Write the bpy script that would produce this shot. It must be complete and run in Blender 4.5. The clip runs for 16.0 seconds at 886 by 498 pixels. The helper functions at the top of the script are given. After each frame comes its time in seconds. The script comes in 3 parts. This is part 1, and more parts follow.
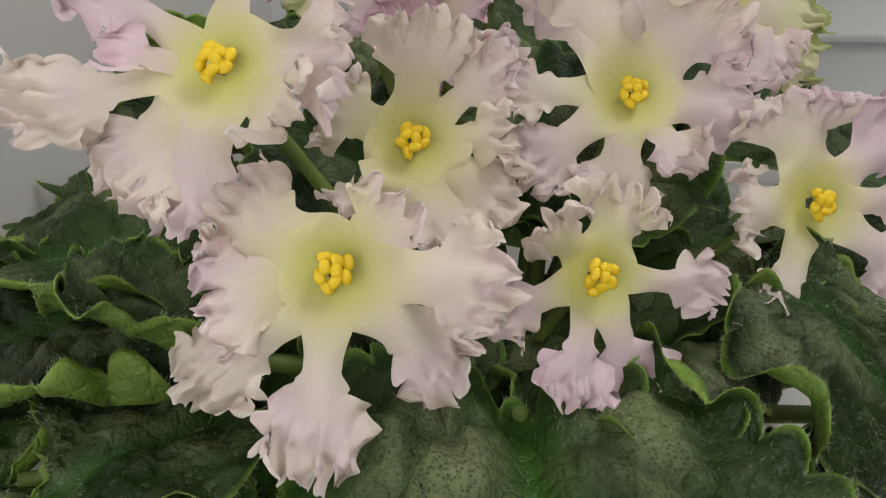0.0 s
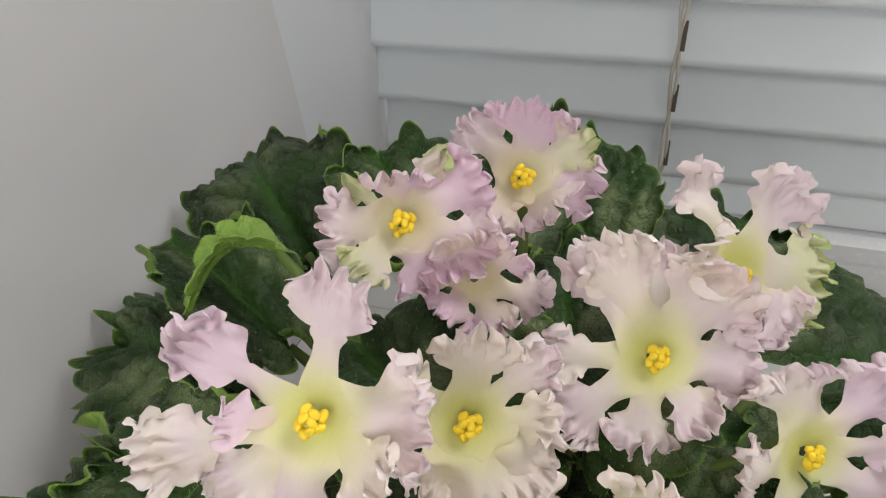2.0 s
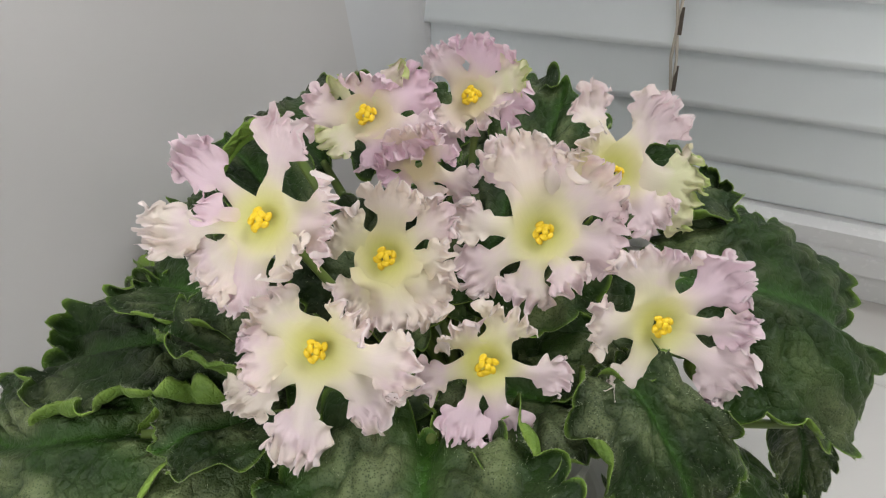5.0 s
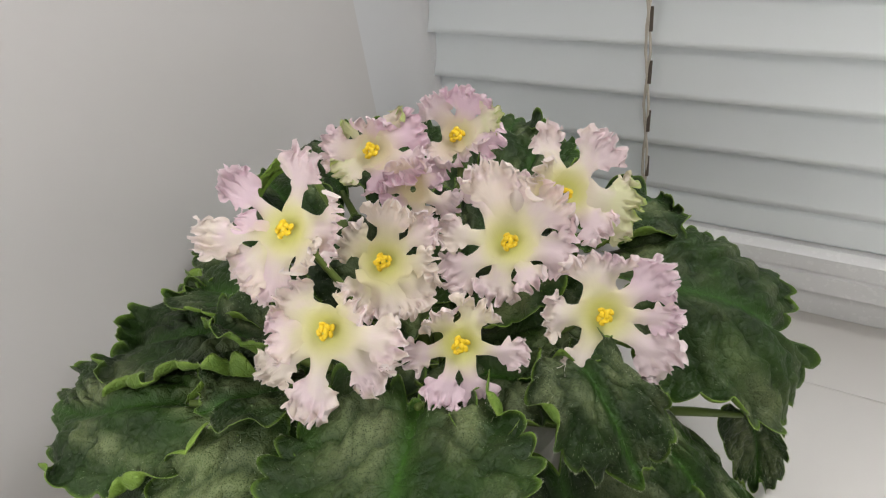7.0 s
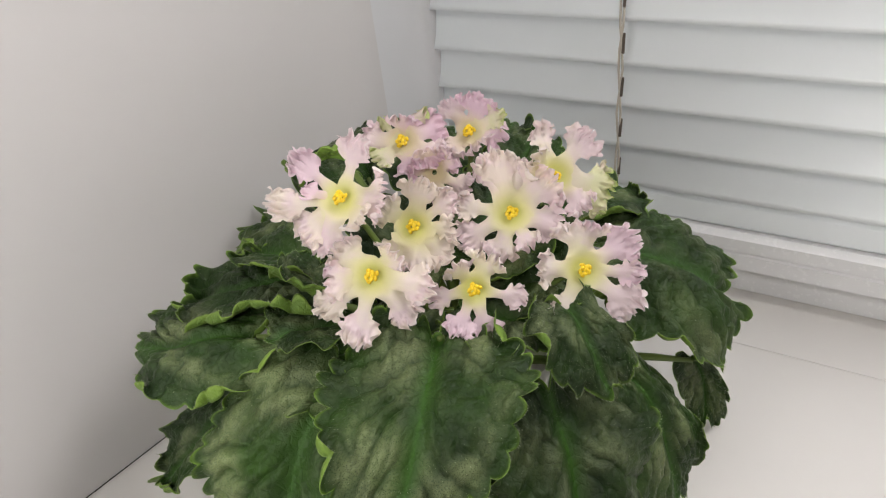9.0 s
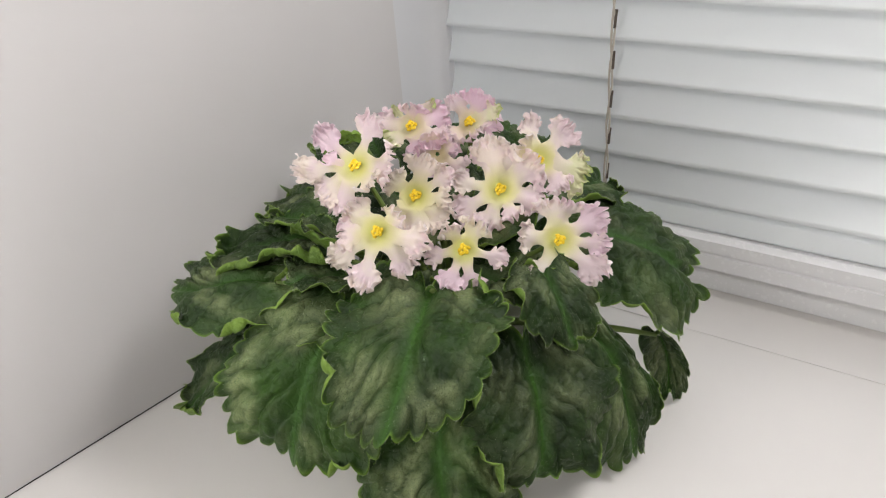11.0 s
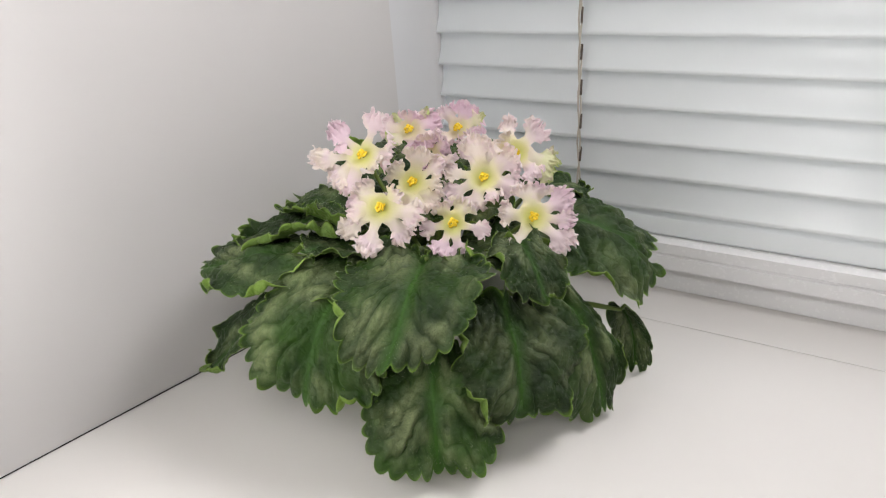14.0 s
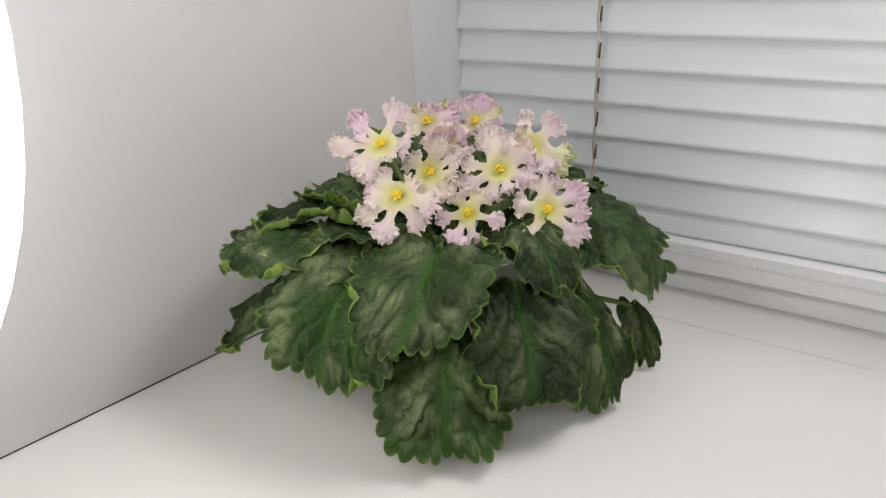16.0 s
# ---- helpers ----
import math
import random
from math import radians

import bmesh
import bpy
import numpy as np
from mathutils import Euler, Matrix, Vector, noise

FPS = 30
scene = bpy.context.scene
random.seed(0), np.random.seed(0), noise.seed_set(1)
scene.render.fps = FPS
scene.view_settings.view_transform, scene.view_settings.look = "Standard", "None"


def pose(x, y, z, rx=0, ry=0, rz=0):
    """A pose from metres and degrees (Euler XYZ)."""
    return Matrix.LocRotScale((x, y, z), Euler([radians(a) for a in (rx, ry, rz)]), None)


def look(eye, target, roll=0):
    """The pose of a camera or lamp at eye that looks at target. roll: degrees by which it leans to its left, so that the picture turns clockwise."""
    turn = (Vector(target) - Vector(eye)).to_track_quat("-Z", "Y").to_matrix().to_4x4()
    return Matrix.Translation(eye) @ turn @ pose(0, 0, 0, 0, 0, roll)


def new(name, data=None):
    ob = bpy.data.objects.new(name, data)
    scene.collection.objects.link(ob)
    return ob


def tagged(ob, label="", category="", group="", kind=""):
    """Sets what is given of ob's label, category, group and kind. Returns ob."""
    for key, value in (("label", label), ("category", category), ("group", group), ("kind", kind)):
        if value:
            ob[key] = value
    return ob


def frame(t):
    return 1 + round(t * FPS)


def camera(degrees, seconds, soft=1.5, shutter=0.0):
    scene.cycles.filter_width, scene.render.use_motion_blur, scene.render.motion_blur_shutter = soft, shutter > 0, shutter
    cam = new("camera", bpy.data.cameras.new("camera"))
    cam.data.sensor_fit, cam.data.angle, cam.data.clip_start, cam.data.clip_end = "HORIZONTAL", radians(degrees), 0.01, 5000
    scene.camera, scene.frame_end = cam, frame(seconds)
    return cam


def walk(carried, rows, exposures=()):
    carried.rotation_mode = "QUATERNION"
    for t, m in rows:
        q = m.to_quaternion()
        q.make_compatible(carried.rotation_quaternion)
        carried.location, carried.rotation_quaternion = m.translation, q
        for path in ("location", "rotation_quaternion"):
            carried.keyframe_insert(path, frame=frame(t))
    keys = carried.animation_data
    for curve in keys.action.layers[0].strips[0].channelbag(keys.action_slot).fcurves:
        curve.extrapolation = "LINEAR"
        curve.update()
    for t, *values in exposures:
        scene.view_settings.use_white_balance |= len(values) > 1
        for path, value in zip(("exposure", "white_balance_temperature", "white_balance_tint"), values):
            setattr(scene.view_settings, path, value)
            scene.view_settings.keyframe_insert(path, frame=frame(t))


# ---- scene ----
cam = camera(64.1, 16.0, 1.2)
PATH = [
    (0, (0.15534, -0.27598, 0.18532), (-0.4713, 1.2588, -0.9335), -6.93),
    (0.5, (0.15423, -0.28358, 0.18853), (-0.4696, 1.2671, -0.9098), -4.93),
    (1, (0.14929, -0.28020, 0.22768), (-0.4464, 1.2138, -0.9611), -5.42),
    (1.5, (0.14502, -0.26819, 0.25433), (-0.4646, 1.1246, -1.0451), -6.81),
    (2, (0.14137, -0.25046, 0.25023), (-0.4224, 1.1209, -1.0919), -6.73),
    (2.5, (0.12391, -0.23714, 0.24292), (-0.3514, 1.1641, -1.1027), -6.63),
    (3, (0.12027, -0.23557, 0.24351), (-0.2300, 1.1863, -1.1187), -8.04),
    (3.5, (0.13505, -0.24012, 0.24184), (-0.2407, 1.2180, -1.0744), -8.32),
    (4, (0.15699, -0.25617, 0.24546), (-0.3455, 1.1883, -1.0434), -10.52),
    (4.5, (0.17581, -0.27553, 0.24464), (-0.5127, 1.0858, -1.0487), -10.66),
    (5, (0.20293, -0.28628, 0.24872), (-0.6677, 1.0017, -1.0096), -7.88),
    (7.5, (0.24086, -0.32397, 0.27370), (-0.7534, 1.0073, -0.8395), -9.33),
    (8, (0.24332, -0.33571, 0.28167), (-0.7288, 1.0278, -0.8118), -8.60),
    (8.5, (0.25082, -0.35431, 0.28091), (-0.6802, 1.0281, -0.8247), -7.61),
    (9, (0.26069, -0.37625, 0.28717), (-0.6785, 0.9970, -0.8228), -7.29),
    (11.5, (0.30994, -0.43192, 0.28606), (-0.7054, 0.9674, -0.7194), -4.50),
    (12, (0.32027, -0.44631, 0.28743), (-0.7050, 0.9581, -0.7006), -4.46),
    (12.5, (0.32481, -0.45784, 0.27372), (-0.6933, 1.0077, -0.6294), -3.96),
    (13, (0.32673, -0.47203, 0.26854), (-0.7142, 1.0120, -0.5765), -3.66),
    (13.5, (0.33407, -0.48123, 0.26445), (-0.7026, 1.0217, -0.5520), -3.56),
    (14, (0.34201, -0.48716, 0.26369), (-0.6926, 1.0186, -0.5500), -4.20),
    (14.5, (0.34381, -0.49070, 0.26311), (-0.6779, 1.0268, -0.5452), -3.75),
    (15, (0.34420, -0.49233, 0.26122), (-0.6768, 1.0254, -0.5475), -3.22),
    (15.5, (0.34393, -0.49311, 0.26117), (-0.6993, 0.9853, -0.5910), -3.06),
    (16, (0.34519, -0.49589, 0.26021), (-0.7160, 0.9945, -0.5477), -2.85),
]
EXPOSURES = [(0.0, -0.30, 6650, 6), (0.5, -0.12, 6350, 3), (1.0, -0.10, 6250, 5), (1.5, -0.04, 6500, 7), (2.0, 0.04, 6400, 8), (2.5, 0.24, 6300, 8), (3.5, 0.30, 6200, 8), (4.0, 0.18, 6250, 8), (4.5, 0.08, 6350, 7), (5.0, 0.06, 6400, 7),
             (8.0, 0.12, 6600, 9), (9.0, 0.19, 6600, 10), (11.5, 0.25, 6500, 10), (14.5, 0.27, 6480, 10), (15.5, 0.25, 6490, 10), (16.0, 0.10, 6500, 10)]
walk(cam, [(t, look(eye, target, roll)) for t, eye, target, roll in PATH], EXPOSURES)


# ---- light ----
world = bpy.data.worlds.new("world")
scene.world = world
world.use_nodes = True
wn = world.node_tree
sky = wn.nodes.new("ShaderNodeTexSky")
sky.sky_type, sky.sun_disc = "NISHITA", False
sky.sun_elevation, sky.sun_rotation = radians(35), radians(40)
wn.links.new(sky.outputs["Color"], wn.nodes["Background"].inputs["Color"])
wn.nodes["Background"].inputs["Strength"].default_value = 0.1


def area_lamp(name, eye, target, sx, sy, power, colour):
    lamp = bpy.data.lights.new(name, "AREA")
    lamp.shape, lamp.size, lamp.size_y, lamp.energy, lamp.color = "RECTANGLE", sx, sy, power, colour
    ob = new(name, lamp)
    ob.matrix_world = look(eye, target)
    return ob


area_lamp("window_daylight", (0.46, 0.02, 0.66), (0.12, -0.2, 0.08), 0.26, 0.24, 2.5, (1.0, 0.98, 0.97))
area_lamp("ceiling_lamp_light", (0.95, -1.5, 1.68), (0.5, -0.7, 0), 1.0, 1.0, 23.5, (1.0, 0.965, 0.94))


# ---- materials ----
def material(name, colour, rough=0.5, spec=0.5, metal=0.0):
    m = bpy.data.materials.new(name)
    m.use_nodes = True
    b = m.node_tree.nodes["Principled BSDF"]
    b.inputs["Base Color"].default_value = (*colour, 1)
    b.inputs["Roughness"].default_value = rough
    b.inputs["Metallic"].default_value = metal
    b.inputs["Specular IOR Level"].default_value = spec
    return m


def node(m, kind, **values):
    n = m.node_tree.nodes.new(kind)
    for key, value in values.items():
        n.inputs[key.replace("_", " ")].default_value = value
    return n


def wire(m, a, out, b, inp):
    m.node_tree.links.new(a.outputs[out], b.inputs[inp])


def ramp(m, stops):
    r = m.node_tree.nodes.new("ShaderNodeValToRGB")
    e = r.color_ramp.elements
    while len(e) < len(stops):
        e.new(0.5)
    for el, (p, c) in zip(e, stops):
        el.position, el.color = p, (*c, 1) if len(c) == 3 else c
    return r


def mix(m, a, b, fac, how="MIX"):
    """A colour mix; a, b and fac are sockets or values."""
    n = m.node_tree.nodes.new("ShaderNodeMix")
    n.data_type, n.blend_type = "RGBA", how
    for value, inp in ((fac, 0), (a, 6), (b, 7)):
        if isinstance(value, bpy.types.NodeSocket):
            m.node_tree.links.new(value, n.inputs[inp])
        elif isinstance(value, (int, float)):
            n.inputs[inp].default_value = value
        else:
            n.inputs[inp].default_value = (*value, 1)
    return n.outputs[2]


def bsdf(m):
    return m.node_tree.nodes["Principled BSDF"]


def noise_tex(m, scale, detail=4, rough=0.55, coords="Object"):
    tc = m.node_tree.nodes.new("ShaderNodeTexCoord")
    n = node(m, "ShaderNodeTexNoise", Scale=scale, Detail=detail, Roughness=rough)
    wire(m, tc, coords, n, "Vector")
    return n


def bumped(m, height, strength, distance, shader=None):
    b = node(m, "ShaderNodeBump", Strength=strength, Distance=distance)
    m.node_tree.links.new(height, b.inputs["Height"])
    wire(m, b, "Normal", shader or bsdf(m), "Normal")


def smooth_white(name, colour, dirt, rough, spec, scale):
    """Painted or plastic white: faint mottling, fine scratches of gloss and a very fine relief."""
    m = material(name, colour, rough, spec)
    big, fine = noise_tex(m, scale, 5), noise_tex(m, scale * 40, 3)
    r = ramp(m, [(0.3, (0, 0, 0)), (0.75, (1, 1, 1))])
    wire(m, big, "Fac", r, "Fac")
    m.node_tree.links.new(mix(m, colour, dirt, r.outputs["Color"]), bsdf(m).inputs["Base Color"])
    mr = node(m, "ShaderNodeMapRange")
    mr.inputs["To Min"].default_value, mr.inputs["To Max"].default_value = rough - 0.06, rough + 0.08
    wire(m, fine, "Fac", mr, "Value")
    wire(m, mr, "Result", bsdf(m), "Roughness")
    return m


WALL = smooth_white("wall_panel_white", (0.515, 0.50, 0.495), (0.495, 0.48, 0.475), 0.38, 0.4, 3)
SILL = smooth_white("sill_white", (0.675, 0.652, 0.63), (0.645, 0.622, 0.60), 0.33, 0.45, 6)
PLASTIC = smooth_white("window_plastic_white", (0.82, 0.82, 0.83), (0.78, 0.78, 0.79), 0.25, 0.5, 8)
SLAT = smooth_white("slat_white_enamel", (0.87, 0.91, 0.93), (0.84, 0.88, 0.90), 0.22, 0.5, 10)
PAINT = smooth_white("room_wall_paint", (0.72, 0.70, 0.67), (0.68, 0.66, 0.63), 0.8, 0.2, 2)
FLOOR = smooth_white("floor_vinyl", (0.45, 0.38, 0.31), (0.36, 0.30, 0.24), 0.5, 0.3, 4)
TRIM = smooth_white("corner_trim_white", (0.56, 0.565, 0.58), (0.54, 0.545, 0.56), 0.35, 0.4, 5)
JOINT = material("dark_joint", (0.015, 0.014, 0.013), 0.8, 0.1)
SLOT = material("slot_shadow_brown", (0.10, 0.082, 0.068), 0.8, 0.1)
CORD = material("cord_beige", (0.50, 0.46, 0.40), 0.85, 0.1)
POT = material("pot_plastic", (0.62, 0.60, 0.57), 0.4, 0.4)
SOIL = material("soil", (0.035, 0.026, 0.018), 0.95, 0.1)
LAMP_RIM = material("lamp_rim_white", (0.8, 0.8, 0.8), 0.4, 0.4)
GLASS = material("window_glass", (1, 1, 1), 0.02, 0.5)
bsdf(GLASS).inputs["Transmission Weight"].default_value = 1.0
GLOW = material("lamp_diffuser", (0.9, 0.9, 0.9), 0.5, 0.3)
bsdf(GLOW).inputs["Emission Color"].default_value = (1.0, 0.98, 0.96, 1)
bsdf(GLOW).inputs["Emission Strength"].default_value = 2.6


def petal_material(name, throat, body, blush, rim, blush_from):
    """Petal: yellow-green throat, cream body, lilac blush in patches and a pale frilled rim; thin enough to let light through."""
    m = material(name, body, 0.55, 0.3)
    uv = m.node_tree.nodes.new("ShaderNodeUVMap")
    sep = m.node_tree.nodes.new("ShaderNodeSeparateXYZ")
    wire(m, uv, "UV", sep, "Vector")
    near = m.node_tree.nodes.new("ShaderNodeUVMap")
    near.uv_map, uv.uv_map = "Reach", "UVMap"
    far = m.node_tree.nodes.new("ShaderNodeSeparateXYZ")
    wire(m, near, "UV", far, "Vector")
    half = tuple(0.5 * (p + q) for p, q in zip(throat, body))
    along = ramp(m, [(0.0, throat), (0.20, throat), (0.46, half), (0.82, body)])
    wire(m, far, "X", along, "Fac")
    big = noise_tex(m, 75, 3)
    info = m.node_tree.nodes.new("ShaderNodeObjectInfo")
    add = m.node_tree.nodes.new("ShaderNodeMath")
    add.operation = "MULTIPLY_ADD"
    wire(m, info, "Random", add, 0)
    add.inputs[1].default_value = 0.34
    wire(m, big, "Fac", add, 2)
    patch = ramp(m, [(blush_from, (0, 0, 0)), (blush_from + 0.22, (1, 1, 1))])
    wire(m, add, "Value", patch, "Fac")
    reach = ramp(m, [(0.22, (0, 0, 0)), (0.6, (1, 1, 1))])
    wire(m, sep, "X", reach, "Fac")
    amount = mix(m, patch.outputs["Color"], reach.outputs["Color"], 1.0, "MULTIPLY")
    colour = mix(m, along.outputs["Color"], blush, amount)
    edge = ramp(m, [(0.86, (0, 0, 0)), (1.0, (0.75, 0.75, 0.75))])
    wire(m, sep, "X", edge, "Fac")
    colour = mix(m, colour, rim, edge.outputs["Color"])
    # fine veins that run along the petal
    stretch = node(m, "ShaderNodeMapping")
    stretch.inputs["Scale"].default_value = (3, 34, 1)
    wire(m, uv, "UV", stretch, "Vector")
    vein = node(m, "ShaderNodeTexNoise", Scale=1.0, Detail=2)
    wire(m, stretch, "Vector", vein, "Vector")
    fine = noise_tex(m, 1500, 2)
    tone = ramp(m, [(0.3, (0.965, 0.955, 0.95)), (0.7, (1, 1, 1))])
    wire(m, vein, "Fac", tone, "Fac")
    colour = mix(m, colour, tone.outputs["Color"], 1.0, "MULTIPLY")
    m.node_tree.links.new(colour, bsdf(m).inputs["Base Color"])
    h = mix(m, vein.outputs["Fac"], fine.outputs["Fac"], 0.3)
    bumped(m, h, 0.12, 0.0004)
    thin = m.node_tree.nodes.new("ShaderNodeBsdfTranslucent")
    m.node_tree.links.new(colour, thin.inputs["Color"])
    both = m.node_tree.nodes.new("ShaderNodeMixShader")
    both.inputs[0].default_value = 0.37
    wire(m, bsdf(m), "BSDF", both, 1)
    wire(m, thin, "BSDF", both, 2)
    wire(m, both, "Shader", m.node_tree.nodes["Material Output"], "Surface")
    return m


THROAT = (0.76, 0.755, 0.26)
PETAL = petal_material("petal_cream", THROAT, (0.90, 0.805, 0.725), (0.87, 0.715, 0.755), (0.91, 0.84, 0.845), 0.64)
PETAL_PINK = petal_material("petal_lilac_pink", (0.80, 0.72, 0.46), (0.88, 0.735, 0.76), (0.82, 0.61, 0.72), (0.90, 0.79, 0.83), 0.54)
PETAL_BLUSH = petal_material("petal_cream_blushed", THROAT, (0.90, 0.79, 0.73), (0.85, 0.665, 0.75), (0.90, 0.81, 0.84), 0.52)
PETAL_GREEN = petal_material("petal_green_tipped", (0.80, 0.76, 0.48), (0.88, 0.74, 0.75), (0.74, 0.73, 0.46), (0.40, 0.55, 0.09), 0.52)
ANTHER = material("anther_yellow", (0.80, 0.56, 0.02), 0.45, 0.4)
HAIR = material("leaf_hair_pale", (0.36, 0.40, 0.27), 0.6, 0.15)
STEM = material("flower_stem_green", (0.11, 0.16, 0.035), 0.5, 0.35)


def leaf_material(name, dark, mid, rim, painted_sheen):
    """Hairy leaf: dark green cells between a net of sunken veins, a lighter midrib, a thin bright margin, and the
    silvery highlight of fine hairs on the raised parts, painted into the base colour.
    """
    m = material(name, dark, 0.48, 0.22)
    uv, mg = m.node_tree.nodes.new("ShaderNodeUVMap"), m.node_tree.nodes.new("ShaderNodeUVMap")
    uv.uv_map, mg.uv_map = "UVMap", "Margin"
    sep, sem = m.node_tree.nodes.new("ShaderNodeSeparateXYZ"), m.node_tree.nodes.new("ShaderNodeSeparateXYZ")
    wire(m, uv, "UV", sep, "Vector")
    wire(m, mg, "UV", sem, "Vector")
    patch, fine, cloud = noise_tex(m, 45, 4), node(m, "ShaderNodeTexVoronoi", Scale=1600, Randomness=0.9), noise_tex(m, 95, 3)
    # net of veins, slightly warped
    tc = m.node_tree.nodes.new("ShaderNodeTexCoord")
    warp = noise_tex(m, 160, 2)
    push = m.node_tree.nodes.new("ShaderNodeVectorMath")
    push.operation = "MULTIPLY_ADD"
    wire(m, warp, "Color", push, 0)
    push.inputs[1].default_value = (0.004, 0.004, 0.004)
    wire(m, tc, "Object", push, 2)
    net = m.node_tree.nodes.new("ShaderNodeTexVoronoi")
    net.feature = "DISTANCE_TO_EDGE"
    net.inputs["Scale"].default_value = 260
    wire(m, push, "Vector", net, "Vector")
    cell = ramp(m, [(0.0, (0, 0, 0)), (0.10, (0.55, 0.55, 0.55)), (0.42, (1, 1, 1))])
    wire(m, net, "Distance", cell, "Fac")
    r = ramp(m, [(0.38, dark), (0.66, mid)])
    wire(m, patch, "Fac", r, "Fac")
    colour = r.outputs["Color"]
    # a dark pore at the foot of every hair
    own = m.node_tree.nodes.new("ShaderNodeTexCoord")
    wire(m, own, "Object", fine, "Vector")
    grain = ramp(m, [(0.12, (0.15, 0.15, 0.15)), (0.46, (1, 1, 1))])
    wire(m, fine, "Distance", grain, "Fac")
    # silvery light on the hairy cushions, painted as a pale colour
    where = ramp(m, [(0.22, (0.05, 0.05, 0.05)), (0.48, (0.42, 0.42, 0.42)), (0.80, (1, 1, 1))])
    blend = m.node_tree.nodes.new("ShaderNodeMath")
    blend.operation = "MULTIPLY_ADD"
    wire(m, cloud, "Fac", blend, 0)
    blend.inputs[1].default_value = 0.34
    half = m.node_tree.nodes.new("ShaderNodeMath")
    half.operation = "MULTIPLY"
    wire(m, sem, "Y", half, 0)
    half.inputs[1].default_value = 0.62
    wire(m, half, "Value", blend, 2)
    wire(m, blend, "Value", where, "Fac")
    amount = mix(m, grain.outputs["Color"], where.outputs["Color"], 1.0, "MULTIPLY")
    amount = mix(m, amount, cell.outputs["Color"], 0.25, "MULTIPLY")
    amount = mix(m, (0, 0, 0), amount, painted_sheen)
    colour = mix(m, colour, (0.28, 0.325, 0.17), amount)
    # no two leaves are of one tone
    info = m.node_tree.nodes.new("ShaderNodeObjectInfo")
    tone = ramp(m, [(0.0, (0.62, 0.64, 0.6)), (1.0, (1.3, 1.28, 1.2))])
    wire(m, info, "Random", tone, "Fac")
    colour = mix(m, colour, tone.outputs["Color"], 1.0, "MULTIPLY")
    edge = ramp(m, [(0.955, (0, 0, 0)), (0.985, (0.45, 0.45, 0.45)), (1.0, (1, 1, 1))])
    wire(m, sem, "X", edge, "Fac")
    broken = ramp(m, [(0.38, (0.35, 0.35, 0.35)), (0.62, (1, 1, 1))])
    wire(m, noise_tex(m, 130, 2), "Fac", broken, "Fac")
    colour = mix(m, colour, rim, mix(m, edge.outputs["Color"], broken.outputs["Color"], 1.0, "MULTIPLY"))
    rib = ramp(m, [(0.42, (0, 0, 0)), (0.485, (0.35, 0.35, 0.35)), (0.5, (0.6, 0.6, 0.6)), (0.515, (0.35, 0.35, 0.35)), (0.58, (0, 0, 0))])
    wire(m, sep, "Y", rib, "Fac")
    colour = mix(m, colour, (0.040, 0.115, 0.012), rib.outputs["Color"])
    m.node_tree.links.new(colour, bsdf(m).inputs["Base Color"])
    bsdf(m).inputs["Sheen Weight"].default_value = 0.03
    bsdf(m).inputs["Sheen Roughness"].default_value = 0.35
    bsdf(m).inputs["Sheen Tint"].default_value = (0.8, 0.85, 0.7, 1)
    coarse = node(m, "ShaderNodeBump", Strength=0.36, Distance=0.0010)
    wire(m, cell, "Color", coarse, "Height")
    hairs = node(m, "ShaderNodeBump", Strength=0.32, Distance=0.0005)
    wire(m, fine, "Distance", hairs, "Height")
    wire(m, coarse, "Normal", hairs, "Normal")
    wire(m, hairs, "Normal", bsdf(m), "Normal")
    return m


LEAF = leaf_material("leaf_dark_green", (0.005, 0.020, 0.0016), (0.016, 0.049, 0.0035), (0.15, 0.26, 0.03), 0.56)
LEAF_UNDER = leaf_material("leaf_underside_green", (0.10, 0.175, 0.025), (0.15, 0.24, 0.045), (0.20, 0.30, 0.055), 0.05)


# ---- builders ----
def shape(name, bm, *materials, smooth=False):
    me = bpy.data.meshes.new(name)
    bm.normal_update()
    bm.to_mesh(me)
    bm.free()
    for m in materials:
        me.materials.append(m)
    if smooth:
        me.polygons.foreach_set("use_smooth", [True] * len(me.polygons))
    return me


def part(name, bm, mat, parent=None, label="", smooth=False):
    ob = new(name, shape(name, bm, *(mat if isinstance(mat, (list, tuple)) else (mat,)), smooth=smooth))
    ob.parent = parent
    if label:
        tagged(ob, label)
    return ob


def box(lo, hi, bevel=0.0, bm=None):
    own = bmesh.new()
    bmesh.ops.create_cube(own, size=1.0)
    for v in own.verts:
        v.co = Vector([lo[i] + (v.co[i] + 0.5) * (hi[i] - lo[i]) for i in range(3)])
    if bevel:
        bmesh.ops.bevel(own, geom=own.edges[:], offset=bevel, segments=2, affect="EDGES", profile=0.6)
    if bm is None:
        return own
    me = bpy.data.meshes.new("t")
    own.to_mesh(me)
    own.free()
    bm.from_mesh(me)
    bpy.data.meshes.remove(me)
    return bm


def prism(profile, x0, x1):
    """A closed (y, z) profile run along x."""
    bm = bmesh.new()
    a = [bm.verts.new((x0, y, z)) for y, z in profile]
    b = [bm.verts.new((x1, y, z)) for y, z in profile]
    n = len(profile)
    for i in range(n):
        bm.faces.new((a[i], a[(i + 1) % n], b[(i + 1) % n], b[i]))
    bm.faces.new(a)
    bm.faces.new(b[::-1])
    bmesh.ops.recalc_face_normals(bm, faces=bm.faces)
    return bm


